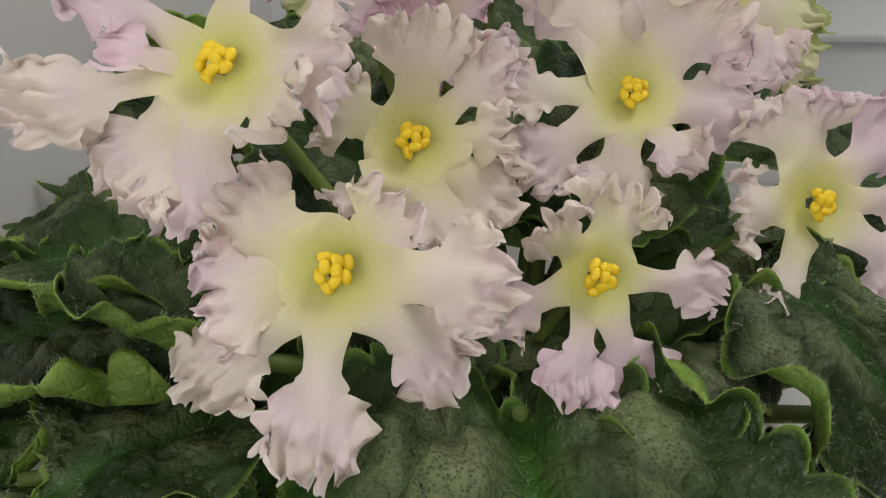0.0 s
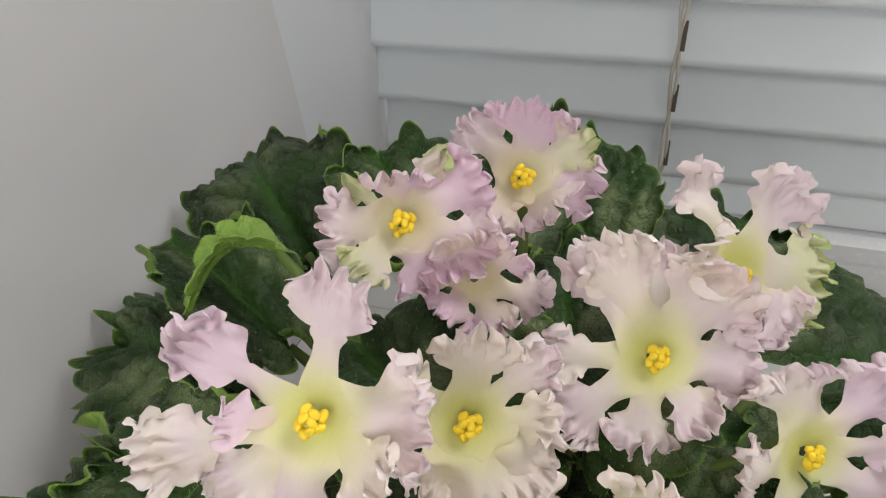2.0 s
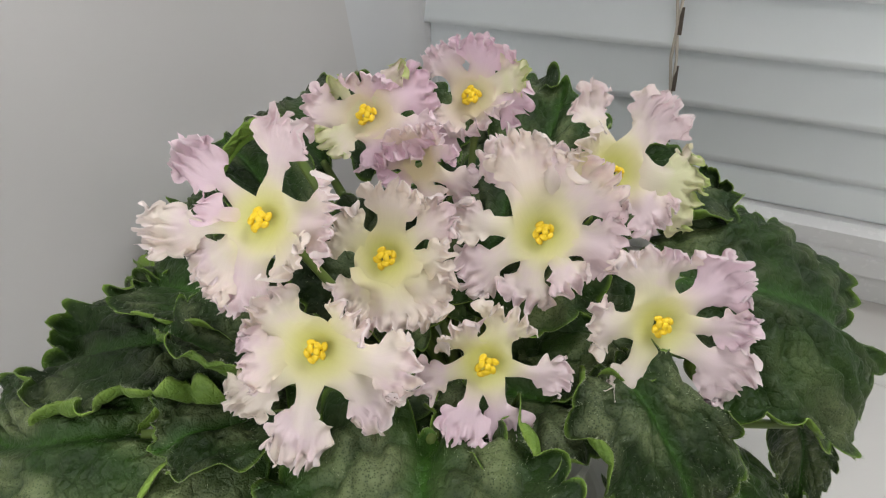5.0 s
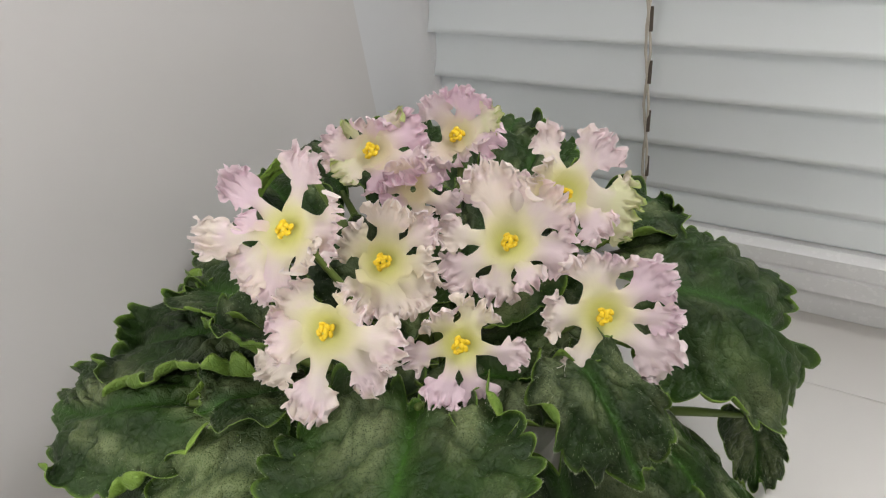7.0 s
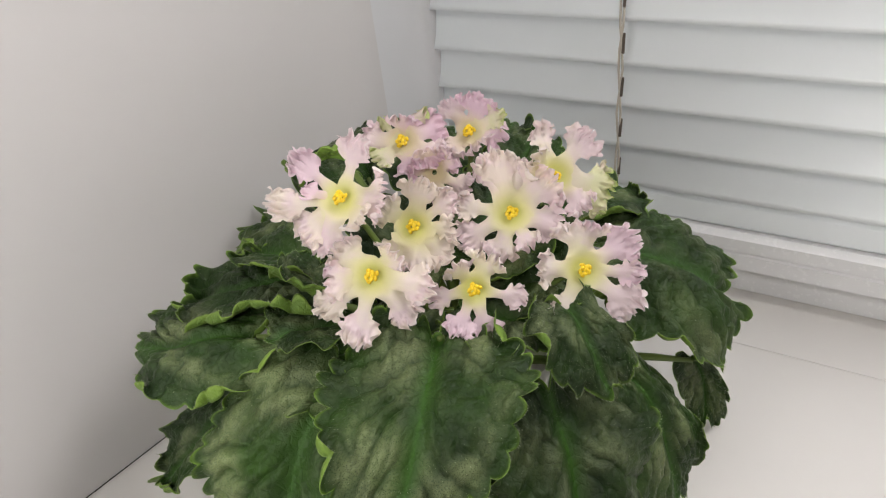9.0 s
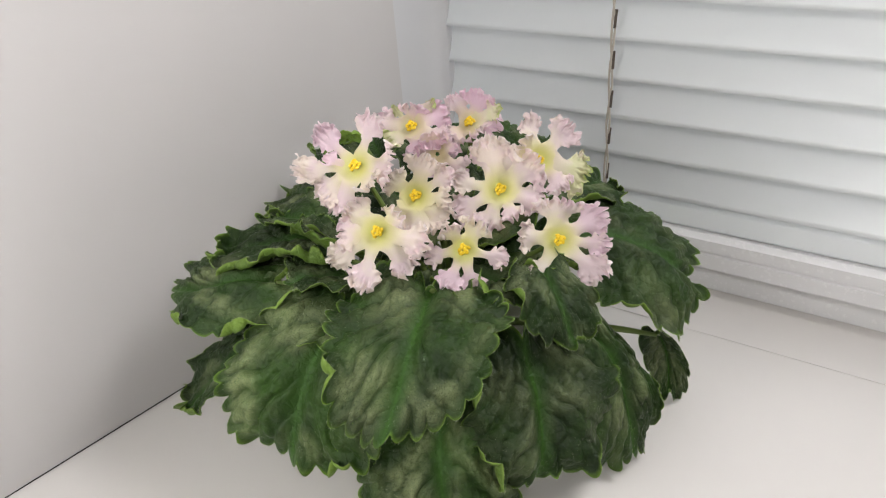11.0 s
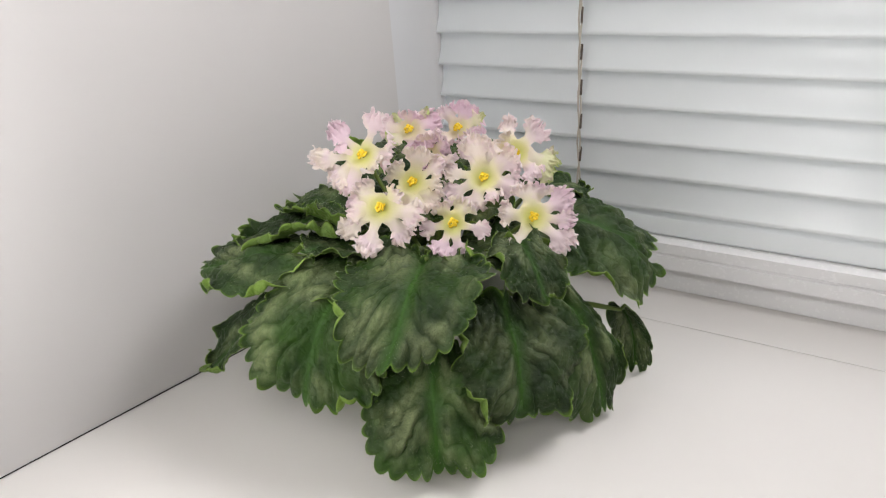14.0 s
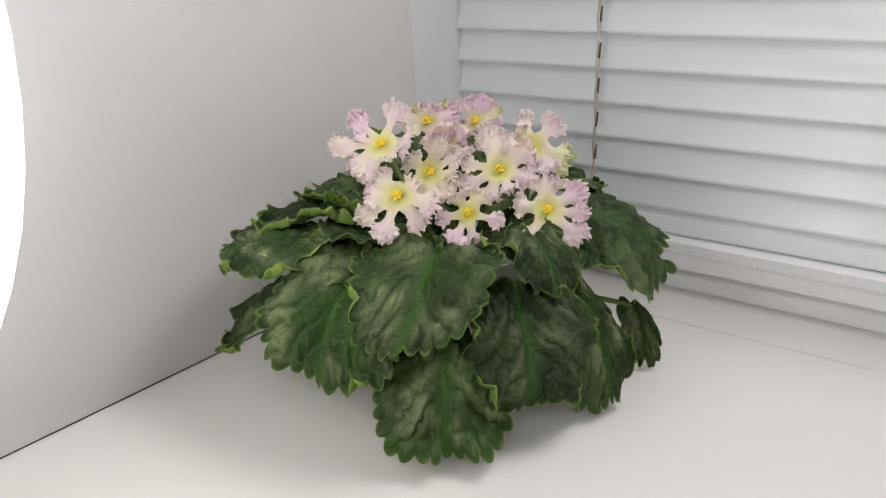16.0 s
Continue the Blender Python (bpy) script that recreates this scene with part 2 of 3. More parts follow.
def tube(points, radii, sides=8, bm=None):
    """A tube along points, closed at both ends."""
    bm = bm or bmesh.new()
    rings = []
    pts = [Vector(p) for p in points]
    for i, p in enumerate(pts):
        t = (pts[min(i + 1, len(pts) - 1)] - pts[max(i - 1, 0)]).normalized()
        a = t.cross(Vector((0.3, 0.9, 0.2))).normalized()
        b = t.cross(a)
        r = radii[i] if isinstance(radii, (list, tuple)) else radii
        rings.append([bm.verts.new(p + r * (math.cos(k * math.tau / sides) * a + math.sin(k * math.tau / sides) * b)) for k in range(sides)])
    for r0, r1 in zip(rings, rings[1:]):
        for k in range(sides):
            bm.faces.new((r0[k], r0[(k + 1) % sides], r1[(k + 1) % sides], r1[k]))
    bm.faces.new(rings[0][::-1])
    bm.faces.new(rings[-1])
    return bm


def lathe(profile, centre, sides=40):
    """A surface of revolution from (radius, z)."""
    bm = bmesh.new()
    rings = [[bm.verts.new((centre[0] + r * math.cos(k * math.tau / sides), centre[1] + r * math.sin(k * math.tau / sides), centre[2] + z)) for k in range(sides)] for r, z in profile]
    for r0, r1 in zip(rings, rings[1:]):
        for k in range(sides):
            bm.faces.new((r0[k], r0[(k + 1) % sides], r1[(k + 1) % sides], r1[k]))
    bm.faces.new(rings[0][::-1])
    bm.faces.new(rings[-1])
    return bm


def bezier(p0, p1, p2, t):
    return (1 - t) ** 2 * p0 + 2 * t * (1 - t) * p1 + t * t * p2


def smoothstep(a, b, x):
    x = min(1.0, max(0.0, (x - a) / (b - a)))
    return x * x * (3 - 2 * x)


# ---- the window corner ----
SPLAY = math.atan2(0.1353, 0.9908)
wall_turn = pose(0, 0, 0, 0, 0, -math.degrees(SPLAY))


def turned(bm, m):
    bmesh.ops.transform(bm, matrix=m, verts=bm.verts)
    return bm


sill = tagged(new("window_sill"), "glossy white window sill board with a thin seam near the window", "window sill", kind="structure")
part("sill_board", turned(box((-0.20, -0.62, -0.032), (1.6, 0.06, 0.0), 0.003), pose(0, 0, 0)), SILL, sill)
part("sill_strip", prism([(0.03, 0.0002), (0.03, 0.0006), (-0.042, 0.0006), (-0.0424, 0.0002)], 0.0, 1.6), SILL, sill)

wall_left = tagged(new("wall_left"), "smooth light grey-white side panel of the window niche", "wall", kind="structure")
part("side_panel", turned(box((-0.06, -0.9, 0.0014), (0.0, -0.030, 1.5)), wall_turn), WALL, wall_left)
part("dark_joint", turned(box((-0.05, -0.9, 0.0001), (-0.0006, -0.034, 0.0016)), wall_turn), JOINT, wall_left, "thin dark gap under the panel")
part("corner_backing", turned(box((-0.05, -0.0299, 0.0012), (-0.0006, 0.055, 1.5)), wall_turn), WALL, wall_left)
# a soft rounded corner strip between the panel and the window
cove = [bezier(Vector((-0.0048, -0.0345, 0)), Vector((0.001, 0.0032, 0)), Vector((0.0157, 0.0028, 0)), i / 14) for i in range(15)]
cove = [(-0.0070, -0.0480)] + [(p.x, p.y) for p in cove] + [(0.0157, 0.010), (-0.012, 0.010), (-0.012, -0.0480)]
cove_bm = prism(cove, 0.0013, 1.5)
bmesh.ops.delete(cove_bm, geom=[f for f in cove_bm.faces if len(f.verts) > 4], context="FACES_ONLY")
part("corner_trim", turned(cove_bm, Matrix(((0, 1, 0, 0), (0, 0, 1, 0), (1, 0, 0, 0), (0, 0, 0, 1)))), TRIM, wall_left, "smooth rounded corner strip", smooth=True)

window = tagged(new("window_1"), "white plastic window frame behind a lowered blind", "window", kind="structure")
SASH = [(0.003, 0.0200), (-0.001, 0.0220), (-0.001, 0.0320), (0.0004, 0.0328), (0.0004, 0.0338), (-0.0010, 0.0346), (-0.0010, 0.0425), (0.003, 0.0455), (0.015, 0.0455), (0.015, 0.062), (0.06, 0.062), (0.06, 0.0200)]
part("sash_rail", prism(SASH, 0.012, 1.5), PLASTIC, window)
part("frame_rail", prism([(0.0080, 0.001), (0.06, 0.001), (0.06, 0.0195), (0.0090, 0.0195)], 0.010, 1.5), PLASTIC, window)
part("frame_post", box((-0.004, 0.0105, 0.0625), (0.0156, 0.06, 1.35), 0.002), PLASTIC, window)
for x0, x1 in ((0.74, 0.80), (1.44, 1.5)):
    part("frame_post", box((x0, 0.018, 0.0625), (x1, 0.06, 1.35), 0.003), PLASTIC, window)
part("head_rail", box((0.0160, 0.018, 1.351), (1.5, 0.06, 1.42), 0.003), PLASTIC, window)
for x0, x1 in ((0.016, 0.739), (0.801, 1.439)):
    pane = part("pane", box((x0, 0.038, 0.063), (x1, 0.042, 1.35)), GLASS, window, "clear window glass")
    pane.visible_shadow = False

# room behind the camera
room = [("wall_south", (-1.6, -3.1, -0.85), (2.9, -3.0, 1.75), PAINT), ("wall_east", (2.8, -3.0, -0.85), (2.9, 0.12, 1.75), PAINT),
        ("wall_west", (-1.6, -3.0, -0.85), (-1.5, -0.9, 1.75), PAINT), ("wall_west_return", (-1.5, -1.0, -0.85), (-0.19, -0.9, 1.75), PAINT),
        ("wall_under_sill", (-0.19, -0.5, -0.85), (1.6, -0.4, -0.0325), PAINT), ("wall_north", (1.505, -0.9, -0.85), (2.8, 0.12, 1.75), PAINT),
        ("wall_above_window", (-0.19, -0.02, 1.505), (1.5, 0.12, 1.75), PAINT),
        ("floor", (-1.6, -3.1, -0.95), (2.9, 0.12, -0.851), FLOOR), ("ceiling", (-1.6, -3.1, 1.751), (2.9, 0.12, 1.85), PAINT)]
for name, lo, hi, mat in room:
    tagged(part(name, box(lo, hi), mat), "plain pale painted room surface", name.split("_")[0], kind="structure")

# ---- the blind ----
blind = tagged(new("window_blind"), "closed white horizontal slat blind with beige ladder cords", "blind")
PITCH, EDGE, LEFT, RIGHT = 0.025, 0.0667, 0.0162, 0.735


def slat_mesh():
    """A thin slat, hollow towards the room, whose lower edge leans into the room."""
    bm = bmesh.new()
    rows = []
    n = 10
    for side in (1, -1):
        for i in range(n + 1):
            u = i / n if side > 0 else 1 - i / n
            y, z = 0.0072 * u + 0.0024 * math.sin(math.pi * u), 0.0278 * u
            y += 0.0 if side > 0 else 0.00035
            rows.append((y, z))
    k = len(rows)
    a, b = [bm.verts.new((LEFT, y, z)) for y, z in rows], [bm.verts.new((RIGHT, y, z)) for y, z in rows]
    for i in range(k):
        bm.faces.new((a[i], b[i], b[(i + 1) % k], a[(i + 1) % k]))
    bm.faces.new(a)
    bm.faces.new(b[::-1])
    bmesh.ops.recalc_face_normals(bm, faces=bm.faces)
    return shape("slat", bm, SLAT, smooth=True)


slat_data = slat_mesh()
SLATS = 14
for i in range(SLATS):
    s = new("slat", slat_data)
    s.parent = blind
    s.location = (random.uniform(-0.0006, 0.0006), 0.0, EDGE + PITCH * i)
    s.rotation_euler = (radians(random.uniform(-1.2, 1.2)), radians(random.uniform(-0.10, 0.10)), 0)
part("bottom_rail", prism([(0.0060, 0.0462), (0.0052, 0.0475), (0.0056, 0.0600), (0.0078, 0.0710), (0.0138, 0.0710), (0.0138, 0.0462)], LEFT, RIGHT), SLAT, blind, "slim white bottom bar")
slot_bm = box((-0.0008, -0.0006, -0.0055), (0.0008, 0.0004, 0.0055), 0.0003)
slot_data = shape("cord_slot", slot_bm, SLOT)
for x in (0.1395, 0.60):
    for dx in (-0.0012, 0.0012):
        pts = [(x + dx * math.cos(i * 1.3), -0.0026 + 0.0006 * math.sin(i * 2.1), 0.052 + i * PITCH / 2) for i in range(2 * SLATS + 1)]
        part("ladder_cord", tube(pts, 0.0007, 6), CORD, blind, "thin beige ladder cord", smooth=True)
    for i in range(SLATS):
        s = new("cord_slot", slot_data)
        s.parent = blind
        s.location = (x + 0.0014, -0.0028, EDGE + PITCH * i + 0.0135)
        s.rotation_euler = (radians(-8), 0, radians(random.uniform(-10, 10)))

# ---- lamps ----
ring = tagged(new("round_lamp"), "round white glowing globe lamp standing on the window sill", "lamp")
ring.location = (0.0692, -0.4765, 0.0002)
globe = [(0.10 * math.sin(k / 24 * math.pi) + 0.0004, 0.262 - 0.165 * math.cos(k / 24 * math.pi)) for k in range(25)]
part("globe", lathe(globe, (0, 0, 0), 64), GLOW, ring, "bright white glass globe", smooth=True)
part("base", lathe([(0.055, 0.0), (0.055, 0.01), (0.05, 0.014), (0.025, 0.02), (0.022, 0.0975)], (0, 0, 0), 40), LAMP_RIM, ring, smooth=False)
ceiling_light = tagged(new("ceiling_light"), "flat square white ceiling light", "ceiling light")
part("frame", box((0.35, -1.85, 1.70), (1.45, -0.75, 1.7505), 0.004), LAMP_RIM, ceiling_light)

# ---- the plant ----
CROWN = Vector((0.1259, -0.1719, 0.0699))
pot = tagged(new("flower_pot"), "small pale plastic flower pot under the leaves", "flower pot")
pot.location = (0.123, -0.166, 0)
part("body", lathe([(0.030, 0.004), (0.038, 0.066), (0.036, 0.066), (0.030, 0.05)], (0, 0, 0)), POT, pot, smooth=False)
part("rim", lathe([(0.038, 0.056), (0.0405, 0.057), (0.041, 0.066), (0.038, 0.067)], (0, 0, 0)), POT, pot)
part("saucer", lathe([(0.036, 0.0), (0.045, 0.008), (0.043, 0.008), (0.034, 0.003)], (0, 0, 0)), POT, pot)
part("soil", lathe([(0.0365, 0.060), (0.02, 0.063), (0.002, 0.064)], (0, 0, 0), 24), SOIL, pot)

violet = tagged(new("african_violet"), "african violet in bloom, frilled cream-pink flowers above scalloped dark green leaves", "potted plant")
violet.location = CROWN


def under(ob):
    ob.location = ob.location - CROWN
    return ob


def leaf(base, mid, tip, one, other, wave=1.0, curl=0.0, folds=(), seed=0, pale=False, rings=34, around=300, hairs=1300):
    """A round, scalloped, quilted blade: its midrib runs from base through mid to tip, its margins through one and other; darker top, pale underside and a petiole."""
    rnd = random.Random(seed)
    p0, p2 = Vector(base), Vector(tip)
    p1 = 2 * Vector(mid) - 0.5 * (p0 + p2)
    ph = [rnd.uniform(0, 6.28) for _ in range(12)]
    length = (p1 - p0).length * 0.6 + (p2 - p1).length * 0.6 + (p2 - p0).length * 0.4
    right, left = Vector(one) - Vector(mid), Vector(other) - Vector(mid)
    if (right - left).dot((p2 - p0).cross(Vector((0, 0, 1)))) < 0:
        right, left = left, right
    span, bow = 0.5 * (right - left), 0.5 * (right + left)
    width = 2 * span.length
    teeth = max(9, round((length + width) / 0.0056))
    per_side = max(2.6, length / 0.0165)

    def sheet(rho, th):
        c, sn = math.cos(th), math.sin(th)
        phase = 0.5 * teeth * th + ph[0] + 0.6 * math.sin(2 * th + ph[1]) + 0.4 * math.sin(3 * th + ph[2])
        lobes = abs(math.cos(phase)) ** 0.62
        big = 1 + 0.5 * noise.noise(Vector((3.5 * c, 3.5 * sn, ph[6])))
        notch = 0.30 * math.exp(-(min(th, math.tau - th) / 0.30) ** 2)
        irregular = 0.12 * noise.noise(Vector((2.1 * c + ph[2], 2.1 * sn, ph[3])))
        rim = smoothstep(0.5, 1.0, rho)
        r = rho * (1 - notch + irregular * rim + 0.125 * (lobes - 0.6) * big * rim * rim)
        ex = 2.7 if c < 0 else 2.2
        r *= (abs(c) ** ex + abs(sn) ** ex) ** (-1 / ex)
        s, w = 0.5 - 0.5 * r * c, r * sn
        a = abs(w)
        e = min(1.06, max(-0.06, s))
        at = bezier(p0, p1, p2, e)
        t = (2 * (1 - e) * (p1 - p0) + 2 * e * (p2 - p1)).normalized()
        side = span.normalized()
        nrm = side.cross(t).normalized()
        hw = 0.5 * width * (0.86 + 0.14 * math.cos(math.pi * (s - 0.52)))
        # side veins leave the midrib at a slant; wandering cross veins cut the panels between them
        warp = noise.noise(Vector((4.5 * s + ph[5], 3 * w, ph[4]))) + 0.4 * noise.noise(Vector((13 * s + ph[5], 9 * w, ph[4])))
        v = per_side * (s - 0.50 * a + 0.15 * a * a) + 0.75 * warp + (0.4 if w > 0 else 0)
        panel = abs(math.sin(math.pi * v)) ** 0.75
        row = math.floor(v) + (50 if w > 0 else 0)
        u = hw * a / 0.0115 + 0.37 * row + 0.8 * noise.noise(Vector((8 * s, 6 * w, ph[7])))
        cross = abs(math.sin(math.pi * u)) ** 0.6
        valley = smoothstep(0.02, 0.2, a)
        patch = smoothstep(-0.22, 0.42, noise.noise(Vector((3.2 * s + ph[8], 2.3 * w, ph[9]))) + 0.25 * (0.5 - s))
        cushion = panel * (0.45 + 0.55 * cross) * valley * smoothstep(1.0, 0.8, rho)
        k = min(1.15, width / 0.062)
        z = k * 0.0026 * (cushion - 0.45) + 0.0007 * noise.noise(Vector((s * length / 0.0030, hw * w / 0.0030, ph[3]))) * valley
        z += 0.0046 * k * wave * noise.noise(Vector((s * 2.6 + ph[7], w * 1.9, ph[8])))
        z -= 0.0018 * math.exp(-(w / 0.08) ** 2) * (1 - 0.6 * s)
        # ruffled margin, each scallop dished
        m = 0.6 * rho ** 5
        z += k * wave * m * (0.0058 * math.sin(5 * th + ph[9]) + 0.0044 * math.sin(8 * th + ph[10]) + 0.0024 * math.sin(13 * th + ph[11])) + 0.0018 * m * rim * (lobes - 0.5)
        # mask of the painted highlight: raised cushions, stronger in patches
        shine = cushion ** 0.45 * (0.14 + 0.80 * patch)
        return at + side * hw * w + bow * w * w + nrm * z + t * length * (s - e), (s, 0.5 + 0.5 * w), nrm, shine

    def place(rho, th):
        p, uv, nrm, shine = sheet(rho, th)
        roll = curl * min(1.0, max(0.0, 2.9 * noise.noise(Vector((2.4 * math.cos(th) + ph[4], 2.4 * math.sin(th), ph[5]))) - 0.1))
        for at in folds:
            away = abs((th - at + math.pi) % math.tau - math.pi)
            roll = max(roll, 1.1 * math.exp(-(away / 0.20) ** 2))
        if rho > 0.83 and roll > 0.01:
            # the margin rolls up and shows its pale underside
            start = sheet(0.83, th)[0]
            out = p - start
            turn = 3.5 * roll * (rho - 0.83) / 0.17
            p = start + out * math.sin(turn) / turn + nrm * out.length * (1 - math.cos(turn)) / turn
            nrm = (nrm * math.cos(turn) - out.normalized() * math.sin(turn)).normalized()
        return p, uv, nrm, shine

    bm = bmesh.new()
    layer = bm.loops.layers.uv.new("UVMap")
    margin = bm.loops.layers.uv.new("Margin")
    top, low, uv_of, rho_of = [], [], {}, {}
    for i in range(rings + 1):
        rho = (i / rings) ** 0.75
        rt, rl = [], []
        for k in range(around if i else 1):
            # rise holds the mask of the painted highlight
            p, uv, nrm, rise = place(rho, (k / around) * math.tau)
            vt, vl = bm.verts.new(p), bm.verts.new(p - nrm * 0.0008 * (1 - 0.6 * rho))
            rt.append(vt), rl.append(vl)
            for v in (vt, vl):
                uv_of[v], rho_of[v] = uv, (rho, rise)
        top.append(rt), low.append(rl)
    for g, flip, mi in ((top, False, 1 if pale else 0), (low, True, 1)):
        for i in range(rings):
            for k in range(around):
                k2 = (k + 1) % around
                vs = (g[0][0], g[1][k], g[1][k2]) if i == 0 else (g[i][k], g[i + 1][k], g[i + 1][k2], g[i][k2])
                f = bm.faces.new(vs[::-1] if not flip else vs)
                f.material_index = mi
    for k in range(around):
        k2 = (k + 1) % around
        f = bm.faces.new((top[-1][k2], top[-1][k], low[-1][k], low[-1][k2]))
        f.material_index = 1
    for f in bm.faces:
        for lp in f.loops:
            lp[layer].uv = uv_of[lp.vert]
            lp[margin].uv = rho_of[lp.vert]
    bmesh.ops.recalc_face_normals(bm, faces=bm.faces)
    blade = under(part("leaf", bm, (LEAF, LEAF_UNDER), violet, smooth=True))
    # a fringe of short pale hairs round the margin and a sparse nap on the blade
    fuzz = bmesh.new()
    for i in range(hairs):
        th, rho = rnd.uniform(0, math.tau), 1.0 if i % 5 < 3 else rnd.uniform(0.3, 1.0) ** 0.5
        p, _, nrm, _ = place(rho, th)
        q, _, _, _ = place(rho * 0.9, th)
        way = (p - q).normalized() * (1.0 if rho == 1.0 else 0.5) + nrm * rnd.uniform(0.1, 0.9) + Vector((rnd.uniform(-0.3, 0.3), rnd.uniform(-0.3, 0.3), rnd.uniform(-0.3, 0.3)))
        tip = p + way.normalized() * rnd.uniform(0.0005, 0.0012)
        a = way.cross(Vector((0.2, 0.3, 0.9))).normalized() * 0.00004
        b2 = way.cross(a).normalized() * 0.00004
        base = [fuzz.verts.new(p + a), fuzz.verts.new(p - a * 0.5 + b2), fuzz.verts.new(p - a * 0.5 - b2)]
        top_v = fuzz.verts.new(tip)
        for k in range(3):
            fuzz.faces.new((base[k], base[(k + 1) % 3], top_v))
    tagged(part("leaf_hairs", fuzz, HAIR, blade, "fine pale hairs on the leaf"), kind="stuff")
    foot = bezier(p0, p1, p2, 0.16)
    knee = (CROWN + foot) / 2 + Vector((0, 0, 0.004))
    stalk = part("petiole", tube([bezier(CROWN - Vector((0, 0, 0.008)), knee, foot, i / 6) - Vector((0, 0, 0.0022)) for i in range(7)], [0.0026, 0.0024, 0.0022, 0.002, 0.002, 0.0018, 0.0012], 8), STEM, blade, smooth=True)
    return blade


def flanks(p0, p1, p2, width, roll=0.0, cup=0.0):
    """The middle of a bent midrib and the two margins beside it, for a leaf that lies level but for a roll."""
    p0, p1, p2 = Vector(p0), Vector(p1), Vector(p2)
    mid, t = bezier(p0, p1, p2, 0.5), (p2 - p0).normalized()
    lead = Vector((t.x, t.y, 0)).normalized()
    side = Matrix.Rotation(radians(roll), 3, t) @ t.cross(Vector((0, 0, 1)) + 0.35 * lead).normalized()
    rise = side.cross(t) * cup * width / 2
    return mid, mid + side * width / 2 + rise, mid - side * width / 2 + rise


# the outer leaves: base, middle of the midrib, tip, the two margins beside the middle, waviness, curl of the margin, where round the margin it folds over
OUTER = [
    ((0.1480, -0.2200, 0.0640), (0.1645, -0.2475, 0.0440), (0.1740, -0.2600, 0.0110), (0.1345, -0.2690, 0.0400), (0.1900, -0.2220, 0.0350), 0.7, 0.4, (1.2,)),
    ((0.1050, -0.2140, 0.1030), (0.1050, -0.2600, 0.0850), (0.1060, -0.2810, 0.0480), (0.0640, -0.2700, 0.0840), (0.1430, -0.2520, 0.0680), 0.7, 0.45, (3.9, 0.9)),
    ((0.1280, -0.1880, 0.1000), (0.1460, -0.2320, 0.1030), (0.1535, -0.2690, 0.0750), (0.1080, -0.2450, 0.1060), (0.1800, -0.2120, 0.1030), 0.9, 0.6, (5.4, 2.2)),
    ((0.1620, -0.1850, 0.0860), (0.1940, -0.2060, 0.0620), (0.1985, -0.2220, 0.0290), (0.1680, -0.2300, 0.0600), (0.2120, -0.1700, 0.0510), 1.2, 0.9, (1.3, 2.2)),
    ((0.1850, -0.1600, 0.0820), (0.2160, -0.1640, 0.0520), (0.2250, -0.1690, 0.0080), (0.2200, -0.1460, 0.0470), (0.2030, -0.1920, 0.0420), 0.9, 0.5, (4.4,)),
    ((0.2120, -0.1190, 0.0560), (0.2215, -0.1110, 0.0310), (0.2245, -0.1120, 0.0040), (0.2130, -0.1180, 0.0200), (0.2320, -0.1050, 0.0230), 1.0, 0.9, (3.1, 2.2)),
    ((0.1600, -0.1360, 0.1060), (0.2030, -0.1120, 0.0980), (0.2270, -0.0950, 0.0690), (0.1880, -0.0740, 0.0985), (0.2180, -0.1450, 0.0740), 0.9, 0.6, (0.8,)),
    ((0.1640, -0.1640, 0.1080), (0.1830, -0.1740, 0.1030), (0.1965, -0.1830, 0.0810), (0.1955, -0.1620, 0.0985), (0.1730, -0.1925, 0.1010), 1.1, 1.2, (1.5,)),
    ((0.0850, -0.1950, 0.1110), (0.0520, -0.2120, 0.1150), (0.0110, -0.2270, 0.0960), (0.0300, -0.1900, 0.1070), (0.0690, -0.2390, 0.1160), 1.1, 1.1, (5.2, 4.3)),
    ((0.0760, -0.2240, 0.1040), (0.0430, -0.2490, 0.1060), (0.0040, -0.2510, 0.0900), (0.0260, -0.2270, 0.1020), (0.0580, -0.2690, 0.0910), 1.1, 0.9, (5.0, 4.2)),
    ((0.0600, -0.1350, 0.1180), (0.0300, -0.1100, 0.1250), (0.0040, -0.0830, 0.1180), (0.0050, -0.1200, 0.1110), (0.0500, -0.0890, 0.1290), 0.8, 0.5, (1.9,)),
    ((0.0650, -0.1750, 0.1080), (0.0250, -0.1620, 0.1120), (-0.0120, -0.1530, 0.0930), (0.0050, -0.1360, 0.1010), (0.0190, -0.1880, 0.1010), 0.9, 0.7, (4.6,)),
]
